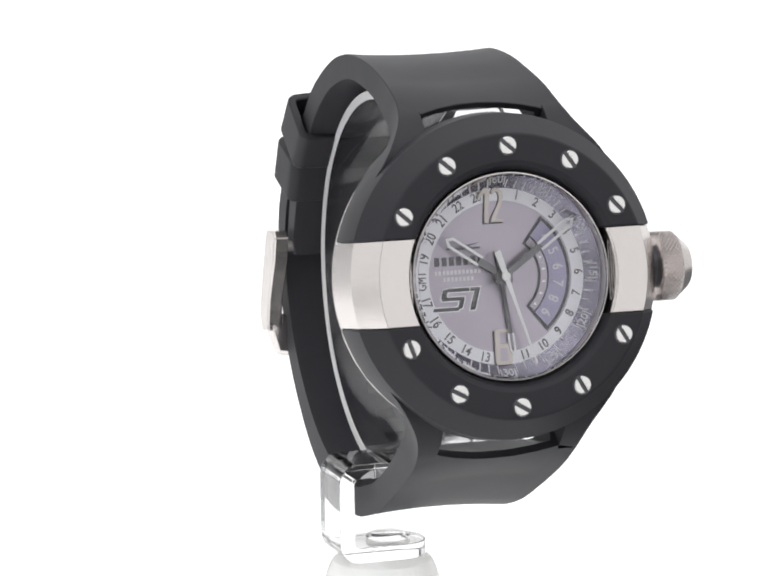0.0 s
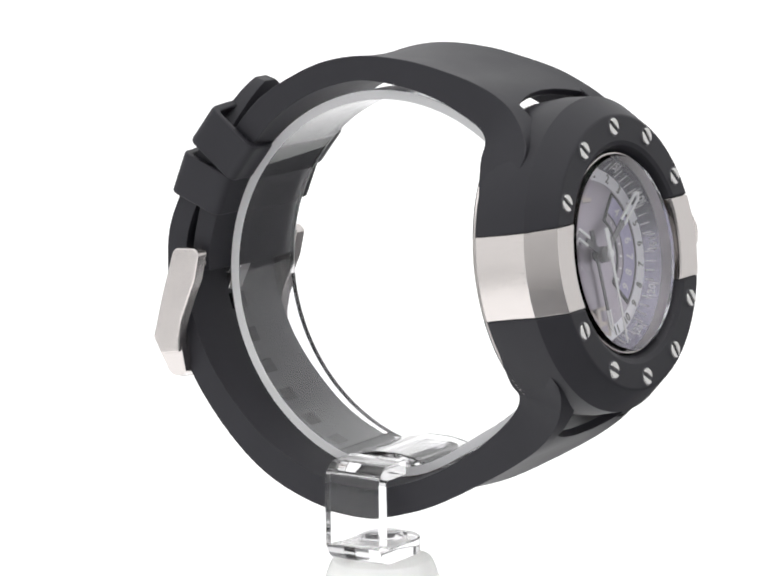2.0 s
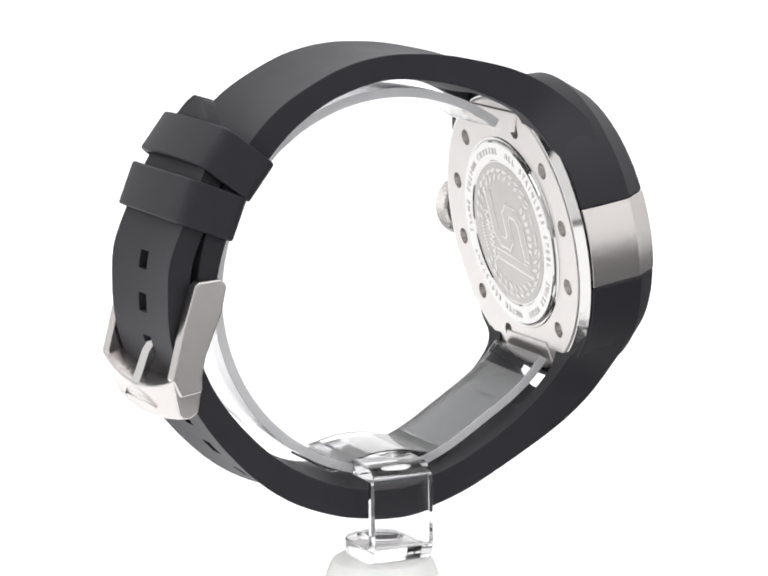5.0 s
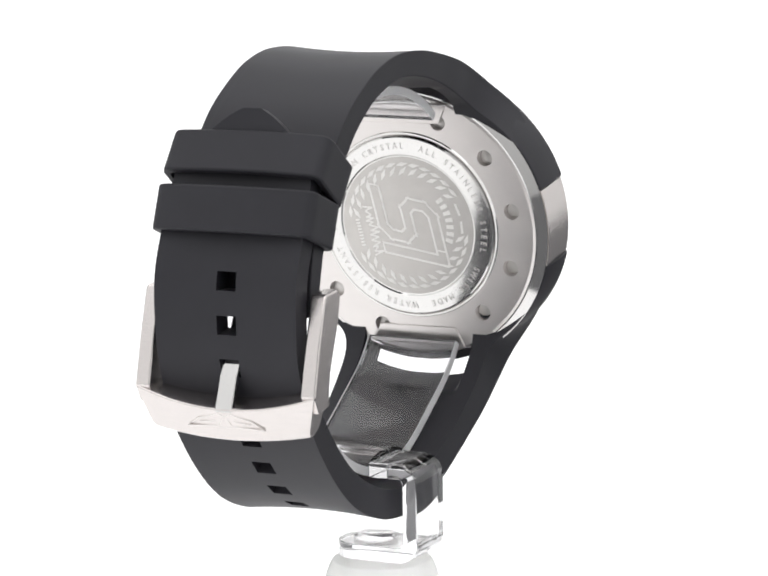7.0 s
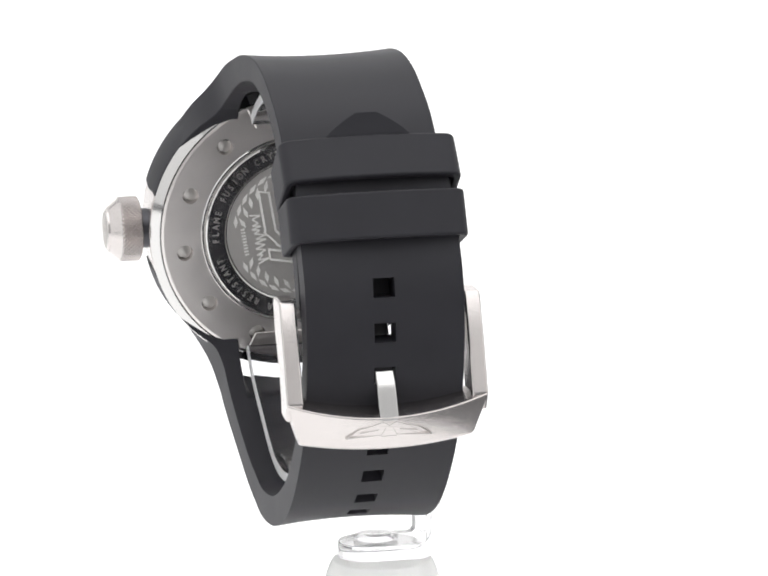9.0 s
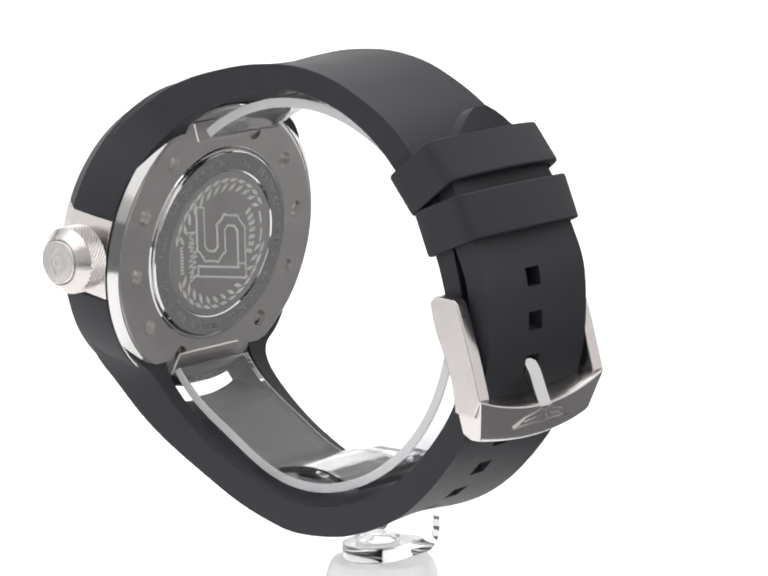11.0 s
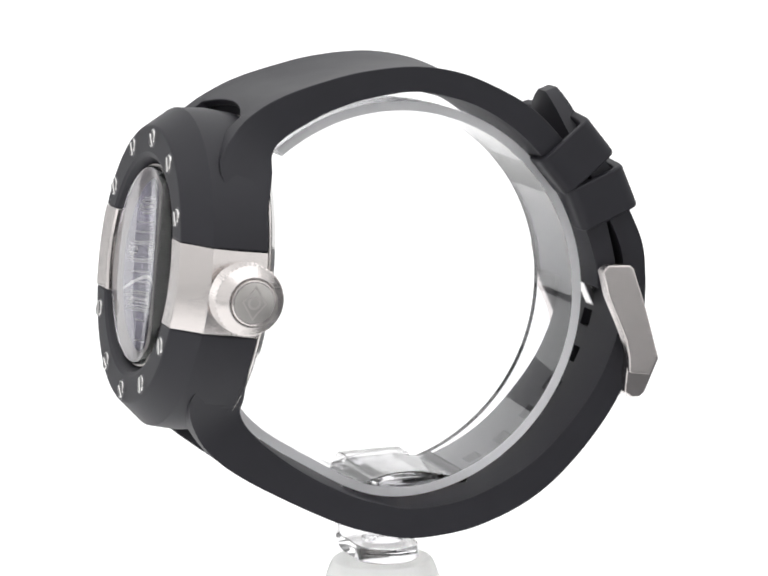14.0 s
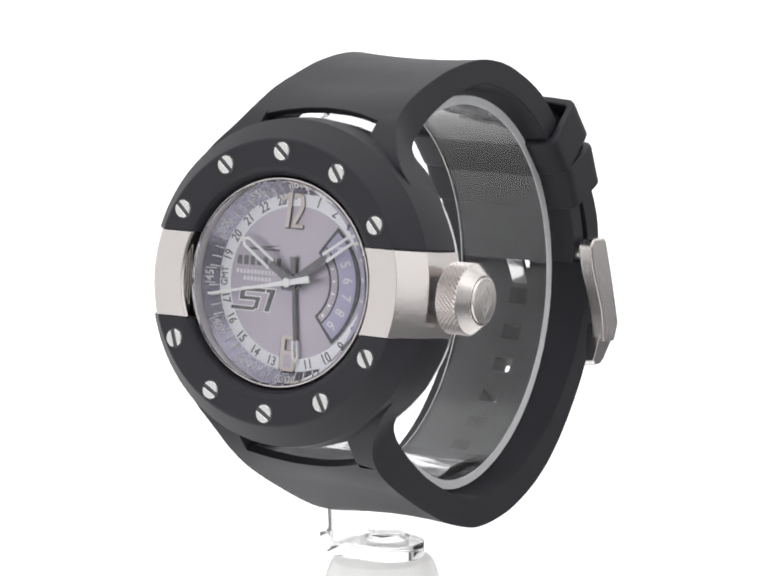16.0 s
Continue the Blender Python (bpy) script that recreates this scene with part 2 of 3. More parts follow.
def make_stand():
    # frosted foot: a tapering bell on the floor
    bm = bmesh.new()
    prof = [(0.01, -51.6), (7.2, -51.6), (8.0, -52.0), (8.6, -53.2), (9.4, -55.5), (10.8, -60), (12.8, -68), (16, -82), (21, -98), (28, -110), (32, -115), (33, -117.5), (33, -120), (0.01, -120)]
    lathe(bm, prof, n=64, close=False, m=pose(0, 0, 0, 90))
    part("foot", bm, FROST, stand, "frosted clear bell-shaped foot")
    # one bent strip: the tab on the foot with its screw, the upright and the upper tab
    line = [(7.15 - 5.1 * (1 - math.cos(a)), -50.1, 5.1 * math.sin(a)) for a in np.linspace(0.12, math.pi / 2, 9)]
    line += [(x, -50.1, 5.1) for x in (-1.0, -4.0)]
    line += [(-5.2 - 2.2 * math.sin(a), -47.9 - 2.2 * math.cos(a), 5.1) for a in np.linspace(0, math.pi / 2, 7)]
    line += [(-7.4, -44.0, 5.1), (-7.4, -41.0, 5.1)]
    line += [(-5.4 - 2.0 * math.cos(a), -38.4 + 2.0 * math.sin(a), 5.1) for a in np.linspace(0, math.pi / 2, 7)]
    line += [(-3.0, -36.4, 5.1), (-0.35, -36.4, 5.1)]
    bm = bmesh.new()
    rows = []
    for k, (x, z, half) in enumerate(line):
        p, q = line[max(0, k - 1)], line[min(len(line) - 1, k + 1)]
        t = Vector((q[0] - p[0], q[1] - p[1])).normalized()
        nx, nz = -t.y * 1.25, t.x * 1.25
        rows.append([bm.verts.new(Vector(v) * MM) for v in ((x + nx, -half, z + nz), (x + nx, half, z + nz), (x - nx, half, z - nz), (x - nx, -half, z - nz))])
    for p, q in zip(rows, rows[1:]):
        for k in range(4):
            bm.faces.new((p[k], p[(k + 1) % 4], q[(k + 1) % 4], q[k]))
    bm.faces.new(rows[0])
    bm.faces.new(rows[-1][::-1])
    part("bracket", bm, ACRYLIC, stand, "clear bent acrylic strip between the foot and the ring", bevel=0.5, segments=3)
    bm = bmesh.new()
    lathe(bm, [(0.01, -48.75), (2.6, -48.75), (3.6, -48.5), (3.6, -48.1), (2.4, -47.7), (0.01, -47.7)], n=24, close=False, m=pose(1.0 * MM, 0, 0, 90))
    part("screw_head", bm, ACRYLIC, stand)
    # the arched saddle over the ring, with a block under it
    bm = bmesh.new()
    top = [(y, -34.4 - 1.5 * (0.5 - 0.5 * math.cos(math.pi * min(1, max(0, (abs(y) - 1) / 9))))) for y in np.linspace(-10.5, 10.5, 25)]
    loop = [(-1.6 + y, z) for y, z in top] + [(-1.6 + y, z - 1.1) for y, z in reversed(top)]
    prism(bm, loop, "x", -0.2, 15.8)
    part("saddle", bm, ACRYLIC, stand, bevel=0.3)
    bm = bmesh.new()
    box(bm, (-0.1, -6.0, -37.0), (14.0, 4.0, -35.65))
    part("saddle_block", bm, ACRYLIC, stand, bevel=0.5)
    # the open ring that the strap goes round
    bm = bmesh.new()
    angles = np.radians(np.linspace(-151, 127, 90))
    press = lambda a: 2.3 * math.exp(-((math.degrees(a) + 122) / 22) ** 2)      # the strap presses it in below the case
    loop = [(-2.9 + (31.2 - press(a)) * math.cos(a), -7.3 + (31.2 - press(a)) * math.sin(a)) for a in angles]
    loop += [(-2.9 + (29.7 - press(a)) * math.cos(a), -7.3 + (29.7 - press(a)) * math.sin(a)) for a in angles[::-1]]
    rows = [[bm.verts.new(Vector((x, y, z)) * MM) for y, z in loop] for x in (-0.1, 15.7)]
    n = len(angles)
    for k in range(2 * n):
        j = (k + 1) % (2 * n)
        bm.faces.new((rows[0][k], rows[0][j], rows[1][j], rows[1][k]))
    for row in rows:
        for k in range(n - 1):
            bm.faces.new((row[k], row[k + 1], row[2 * n - 2 - k], row[2 * n - 1 - k]))
    clear_ring = part("ring", bm, HAZY, stand, "wide clear ring with an opening")
    clear_ring.visible_shadow = False
    for x in (-0.1, 15.7):
        bm = bmesh.new()
        loop = [(-2.9 + (31.15 - press(a)) * math.cos(a), -7.3 + (31.15 - press(a)) * math.sin(a)) for a in angles]
        loop += [(-2.9 + (29.75 - press(a)) * math.cos(a), -7.3 + (29.75 - press(a)) * math.sin(a)) for a in angles[::-1]]
        out = 0.22 if x > 5 else -0.22
        rows = [[bm.verts.new(Vector((v, y, z)) * MM) for y, z in loop] for v in (x + out * 0.05, x + out)]
        for k in range(2 * n):
            j = (k + 1) % (2 * n)
            bm.faces.new((rows[0][k], rows[0][j], rows[1][j], rows[1][k]))
        for row in rows:
            for k in range(n - 1):
                bm.faces.new((row[k], row[k + 1], row[2 * n - 2 - k], row[2 * n - 1 - k]))
        part("ring_edge", bm, EDGE, stand, "sanded pale edge of the ring")


make_stand()

# ---- the watch ----
watch = tagged(new("wrist_watch"), "black rubber wrist watch with steel bands and grey dial", "watch")
BAND = 6.45
SUNK = 0.85           # the seconds pointer below the glass
DEEP = 1.9            # the dial and its rings lie deeper still
MODEL_MARK = ((-9.0, -5.4, -1.9, -1.3), (-9.6, -8.7, -2.8, -1.4), (-9.4, -5.9, -3.2, -2.6), (-6.6, -5.8, -4.4, -2.8), (-10.4, -6.3, -4.7, -4.1), (-4.6, -3.7, -4.7, -1.3), (-5.3, -4.3, -1.9, -1.3))   # strokes of the slanted mark
CASE = [(15.7, 2.6), (16.0, 1.2), (16.6, 0.2), (17.3, -0.1), (21.3, -0.1), (24.5, 3.9), (24.8, 8.0), (24.4, 12.7), (15.7, 12.7)]


def make_case():
    bm = bmesh.new()
    lathe(bm, CASE, lambda r: -math.acos(BAND / r), lambda r: math.acos(BAND / r), 72)
    part("upper_case_cover", bm, RUBBER, watch, "black rubber half ring round the dial", sharp=22, bevel=0.35)
    bm = bmesh.new()
    lathe(bm, CASE, lambda r: math.pi - math.acos(BAND / r), lambda r: math.pi + math.acos(BAND / r), 72)
    part("lower_case_cover", bm, RUBBER, watch, "black rubber half ring round the dial", sharp=22, bevel=0.35)
    steel = [(16.35, 6.0), (16.35, 0.35), (16.6, 0.0), (21.3, -0.15), (24.3, 4.1), (24.45, 12.6), (16.35, 12.6)]
    for side in (-1, 1):
        bm = bmesh.new()
        half = lambda r: math.asin((BAND - 0.04) / r)
        lathe(bm, steel, lambda r: side * math.pi / 2 - half(r), lambda r: side * math.pi / 2 + half(r), 16)
        part("side_band", bm, BRUSHED, watch, "brushed steel band across the case", sharp=12, bevel=0.1)
        bm = bmesh.new()
        for k in range(3):
            x = 15.66 + 0.24 * k
            box(bm, (min(side * x, side * (x + 0.15)), 1.3 - 0.3 * k, -5.2 + 0.3 * k), (max(side * x, side * (x + 0.15)), 5.0, 5.2 - 0.3 * k))
        part("band_hinge", bm, BRUSHED, watch, bevel=0.06)
    bm = bmesh.new()
    lathe(bm, [(0.01, 7.0), (15.66, 7.0), (15.66, 12.8), (0.01, 12.8)], n=64, close=False)
    part("case_body", bm, DARKSTEEL, watch)
    # slotted screws round the dial
    spin = random.Random(3)
    for k in range(12):
        if k in (3, 9):
            continue
        a = radians(30 * k)
        where = pose(19.5 * MM * math.sin(a), -0.02 * MM, 19.5 * MM * math.cos(a), 0, spin.uniform(28, 80), 0)
        bm = bmesh.new()
        for s in (-1, 1):
            loop = []
            for t in np.linspace(-1.37, 1.37, 12):
                loop.append((1.36 * math.sin(t), s * 1.36 * math.cos(t)))
            prism(bm, [(x, max(abs(z), 0.11) * s) for x, z in loop], "y", -0.42, 0.1)
        screw = part("screw", bm, POLISHED, watch, bevel=0.18)
        screw.matrix_basis = where
        bm = bmesh.new()
        lathe(bm, [(0.01, -0.12), (1.5, -0.12), (1.62, 0.1), (0.01, 0.1)], n=20, close=False)
        part("screw_seat", bm, DARKSTEEL, screw)
    # glass
    bm = bmesh.new()
    lathe(bm, [(0.01, 0.25), (14.4, 0.35), (14.95, 0.5), (15.25, 0.9), (15.25, 2.3), (0.01, 2.3)], n=96, close=False)
    glass = part("crystal", bm, GLASS, watch, "clear watch glass", sharp=30)
    glass.visible_shadow = False
    bm = bmesh.new()
    lathe(bm, [(15.32, 6.9), (15.3, 1.45), (15.38, 1.3), (15.56, 1.33), (15.62, 6.9)], n=96)
    part("glass_rim", bm, SATIN, watch, "satin steel wall round the glass and dial")


def ring_part(name, r0, r1, y0, y1, mat, parent, label="", thick=0.25):
    bm = bmesh.new()
    lathe(bm, [(r0, y0), (r1, y1), (r1, y1 + thick), (r0, y0 + thick)], n=96)
    return part(name, bm, mat, parent, label)


def arc_loop(r0, r1, a0, a1, n=14):
    t = np.radians(np.linspace(a0, a1, n))
    return [(r1 * math.sin(a), r1 * math.cos(a)) for a in t] + [(r0 * math.sin(a), r0 * math.cos(a)) for a in t[::-1]]


def make_dial():
    bm = bmesh.new()
    lathe(bm, [(0.01, 4.5), (11.25, 4.5), (11.25, 4.85), (0.01, 4.85)], n=96, close=False)
    dial = part("dial", bm, DIAL, watch, "mauve-grey sunburst watch dial")
    ring = ring_part("hour_ring", 11.2, 13.15, 4.42, 4.42, RING, watch, "silver ring with twenty-four hour numerals")
    chapter = ring_part("chapter_ring", 13.1, 15.28, 4.40, 2.6, CHAPTER, watch, "sloping grey minute ring")
    for h in range(24):
        if h in (0, 12, 24):
            continue
        a = 15.0 * h
        flip = 100 < a < 262
        r = 12.2
        text = "GMT" if h == 18 else str(h)
        numeral("hour_numeral", text, 1.95 if h != 18 else 1.6, (r * math.sin(radians(a)), 4.38, r * math.cos(radians(a))), ring, GREYINK, a + (180 if flip else 0))
    slope = math.degrees(math.atan2(1.8, 2.18))
    for k in range(60):
        a = radians(6 * k)
        if k % 5:
            bm = bmesh.new()
            prism(bm, [(-0.10, 0), (0.10, 0), (0.10, 1.5), (-0.10, 1.5)], "y", -0.03, 0.0)
            tick = part("minute_mark", bm, PALEINK, chapter)
            tick.matrix_basis = pose(0, 0, 0, 0, 6 * k, 0) @ pose(0, 4.28 * MM, 13.2 * MM, slope, 0, 0)
        else:
            flip = 100 < 6 * k < 262
            me = letters("|%d|" % (k or 60), 1.75, 0.02)
            me.transform(pose(0, 0, 0, 90))
            me.materials.append(PALEINK)
            ob = new("minute_numeral", me)
            ob.parent = chapter
            ob.matrix_basis = pose(0, 0, 0, 0, 6 * k, 0) @ pose(0, 3.39 * MM, 14.25 * MM, slope, 0, 0) @ pose(0, 0, 0, 0, 180 if flip else 0, 0)
    # applied numerals, raised beige faces on dark edges
    one = [(-2.2, 8.0), (-1.55, 8.0), (-1.15, 13.2), (-1.95, 13.2), (-3.05, 12.1), (-2.95, 11.6), (-1.95, 12.2)]
    two = [(-1.15, 8.0), (0.85, 8.0), (0.85, 8.55), (-0.45, 8.55), (0.75, 10.7), (0.95, 11.7), (0.75, 12.7), (0.1, 13.2), (-0.6, 13.1), (-0.9, 12.5),
           (-0.65, 12.2), (-0.2, 12.6), (0.15, 12.4), (0.3, 11.7), (0.15, 10.9), (-1.15, 8.6)]
    six = [(-1.6, -8.0), (-0.9, -7.8), (0.9, -7.8), (0.9, -8.4), (-0.75, -8.4), (-0.85, -10.0), (0.7, -10.0), (1.05, -10.4), (1.05, -12.7), (0.7, -13.1),
           (-1.25, -13.1), (-1.6, -12.7)]
    for outlines, hole in (((one, two), None), ((six,), [(-0.85, -12.5), (0.35, -12.5), (0.35, -10.6), (-0.85, -10.6)])):
        for outline in outlines:
            bm = bmesh.new()
            prism(bm, outline, "y", 4.10, 4.34)
            part("applied_numeral", bm, BEIGE, dial, "raised beige hour numeral", bevel=0.08)
            bm = bmesh.new()
            cx, cz = np.mean(outline, axis=0)
            prism(bm, [(x - 0.12 + 0.05 * (x - cx), z - 0.10 + 0.035 * (z - cz)) for x, z in outline], "y", 4.35, 4.5)
            part("numeral_edge", bm, GREYINK, dial)
        if hole:
            bm = bmesh.new()
            prism(bm, hole, "y", 4.08, 4.12)
            part("numeral_window", bm, DIAL, dial)
    # date opening: dark frame, lilac disc, figures
    bm = bmesh.new()
    prism(bm, arc_loop(5.9, 10.9, 38, 141), "y", 4.40, 4.55)
    part("date_frame", bm, DARKSTEEL, dial, "dark frame of the arched date opening")
    bm = bmesh.new()
    prism(bm, arc_loop(7.6, 10.4, 41, 138), "y", 4.34, 4.5)
    part("date_disc", bm, DATE, dial, "lilac disc of dates")
    bm = bmesh.new()
    prism(bm, arc_loop(6.3, 7.3, 42, 137), "y", 4.34, 4.5)
    part("date_scale", bm, DIAL, dial)
    for k, text in enumerate("456789"):
        a = 53 + 15.5 * k
        numeral("date_numeral", text, 2.3, (9.0 * math.sin(radians(a)), 4.30, 9.0 * math.cos(radians(a))), dial, PALEINK, a + (180 if a > 100 else 0))
    for k in range(6):
        a = 53 + 15.5 * k
        bm = bmesh.new()
        prism(bm, [(-0.22, 6.6), (0.22, 6.6), (0.0, 7.1)], "y", 4.28, 4.34)
        part("date_marker", bm, LUME, dial).matrix_basis = pose(0, 0, 0, 0, a, 0)
    # maker's mark and small print, as plain shapes
    bm = bmesh.new()
    for k in range(7):
        x = -10.2 + 1.13 * k
        box(bm, (x, 4.42, 2.0), (x + 0.75, 4.5, 3.3))
    box(bm, (-8.3, 4.42, 4.3), (-3.0, 4.5, 4.6))
    prism(bm, [(-7.0, 4.7), (-2.8, 5.3), (-4.8, 4.7)], "y", 4.42, 4.5)
    part("maker_mark", bm, GREYINK, dial, "dark maker's mark as plain bars")
    bm = bmesh.new()
    for row, (x0, x1) in enumerate(((-10.3, -3.4), (-9.0, -4.6))):
        z = 1.0 - 1.0 * row
        x = x0
        while x < x1:
            box(bm, (x, 4.44, z - 0.3), (x + 0.42, 4.5, z + 0.3))
            x += 0.62
    part("small_print", bm, PALEINK, dial)
    lean = 0.30
    for name, mat, grow, y in (("model_mark", GREYINK, -0.05, 4.40), ("model_mark_edge", LUME, 0.12, 4.45)):
        bm = bmesh.new()
        for k, (x0, x1, z0, z1) in enumerate(MODEL_MARK):
            x0, x1, z0, z1 = x0 - grow, x1 + grow, z0 - grow, z1 + grow
            s = lambda x, z: (x + lean * (z + 3.0), z)
            prism(bm, [s(x0, z0), s(x1, z0), s(x1, z1), s(x0, z1)], "y", y + 0.004 * k, 4.5 + 0.003 * k)
        part(name, bm, mat, dial)
    for ob in (dial, ring, chapter):      # the whole face lies deep below the glass
        ob.location.y = DEEP * MM


def make_pointers():
    made = []
    for name, angle, reach, inner, y, wide in (("hour_pointer", 304.3, 10.7, 4.6, 3.9, 0.85), ("minute_pointer", 55.0, 14.0, 7.4, 3.6, 0.75)):
        bm = bmesh.new()
        prism(bm, [(-0.42, -1.6), (0.42, -1.6), (0.55, inner), (-0.55, inner)], "y", y - 0.1, y + 0.1)
        lathe(bm, [(0.01, y - 0.16), (1.25, y - 0.16), (1.25, y + 0.16), (0.01, y + 0.16)], n=24, close=False)
        ob = part(name, bm, POINTER, watch, "grey skeleton watch pointer with a white outlined tip")
        bm = bmesh.new()
        for s in (-1, 1):
            prism(bm, [(s * (wide - 0.38), inner - 0.3), (s * wide, inner - 0.3), (s * wide, reach - 0.9), (0, reach), (0, reach - 0.55), (s * (wide - 0.38), reach - 1.2)], "y", y - 0.22, y + 0.05)
        part("lume_tip", bm, LUME, ob)
        ob.matrix_basis = pose(0, (SUNK + 0.35) * MM, 0, 0, angle, 0)
        made.append(ob)
    # the thin grey pointer of the second time zone
    bm = bmesh.new()
    prism(bm, [(-0.5, -3.8), (0.5, -3.8), (0.28, 0.0), (0.28, 8.6), (-0.28, 8.6), (-0.28, 0.0)], "y", 4.05, 4.2)
    lathe(bm, [(0.01, 4.02), (1.0, 4.02), (1.0, 4.22), (0.01, 4.22)], n=24, close=False)
    zone = part("zone_pointer", bm, POINTER, watch, "thin dark grey pointer with a pale tip")
    bm = bmesh.new()
    for side in (-1, 1):
        prism(bm, [(side * 0.22, 8.5), (side * 0.5, 8.5), (side * 0.5, 11.0), (0, 11.9), (0, 11.4), (side * 0.22, 10.9)], "y", 4.0, 4.15)
    part("lume_tip", bm, LUME, zone)
    zone.matrix_basis = pose(0, (DEEP - 0.1) * MM, 0, 0, 174.0, 0)
    bm = bmesh.new()
    prism(bm, [(-0.5, -4.0), (0.5, -4.0), (0.40, 0.0), (0.24, 4.0), (0.16, 13.9), (-0.16, 13.9), (-0.24, 4.0), (-0.40, 0.0)], "y", 3.05, 3.2)
    lathe(bm, [(0.01, 2.9), (0.6, 2.9), (0.7, 3.0), (0.7, 3.25), (0.01, 3.25)], n=20, close=False)
    made.append(part("seconds_pointer", bm, LUME, watch, "thin white seconds pointer"))
    return made


def make_crown():
    bm = bmesh.new()
    lathe(bm, [(0.01, -1.5), (3.3, -1.5), (3.3, 1.2), (0.01, 1.2)], n=32, close=False)
    neck = part("crown_stem", bm, DARKSTEEL, watch)
    neck.matrix_basis = pose(24.6 * MM, 8.8 * MM, -0.1 * MM, 0, 0, -90)
    bm = bmesh.new()
    n, rows = 84, []
    prof = [(0.01, 0.9, 0), (4.7, 0.9, 0), (5.1, 1.1, 0)] + [(5.35, 1.25 + 0.34 * k, 1) for k in range(10)] + [(5.1, 4.5, 0), (3.75, 6.2, 0), (3.55, 6.2, 0), (3.5, 6.05, 0), (3.4, 6.5, 0), (3.2, 6.6, 0), (0.01, 6.6, 0)]
    for j, (r, y, knurl) in enumerate(prof):
        row = []
        for k in range(n):
            a = 2 * math.pi * k / n
            q = r - (0.36 if knurl and (k + j) % 2 else 0)
            row.append(bm.verts.new(Vector((q * math.sin(a), y, q * math.cos(a))) * MM))
        rows.append(row)
    for p, q in zip(rows, rows[1:]):
        for k in range(n):
            a, b, c, d = p[k], p[(k + 1) % n], q[(k + 1) % n], q[k]
            far = [math.hypot(v.co.x, v.co.z) for v in (a, b, c, d)]
            if far[0] + far[2] > far[1] + far[3] + 1e-4:      # ridges run over the high corners
                bm.faces.new((a, b, c)), bm.faces.new((a, c, d))
            elif far[0] + far[2] < far[1] + far[3] - 1e-4:
                bm.faces.new((a, b, d)), bm.faces.new((b, c, d))
            else:
                bm.faces.new((a, b, c, d))
    bm.faces.new(rows[0])
    bm.faces.new(rows[-1])
    crown = part("crown", bm, BRUSHED, watch, "knurled steel winding crown with a bevelled end", sharp=12)
    # y of the lathe to +x
    crown.matrix_basis = pose(24.6 * MM, 8.8 * MM, -0.1 * MM, 0, 0, -90)
    bm = bmesh.new()
    lathe(bm, [(0.01, 6.61), (3.0, 6.61), (3.1, 6.57), (0.01, 6.55)], n=40, close=False)
    part("crown_badge", bm, FIELD, crown, "polished round badge with a diamond outline")
    bm = bmesh.new()
    for k in range(4):
        p, q = [Vector((1.9 * math.cos(a), 2.6 * math.sin(a))) for a in (math.pi / 2 * k, math.pi / 2 * (k + 1))]
        prism(bm, [tuple(p), tuple(q), tuple(q * 0.84), tuple(p * 0.84)], "y", 6.62, 6.67)
    part("badge_outline", bm, SATIN, crown)
    bm = bmesh.new()
    lathe(bm, [(0.65, 6.62), (1.0, 6.62), (1.0, 6.67), (0.65, 6.67)], n=20)
    part("badge_ring", bm, SATIN, crown)


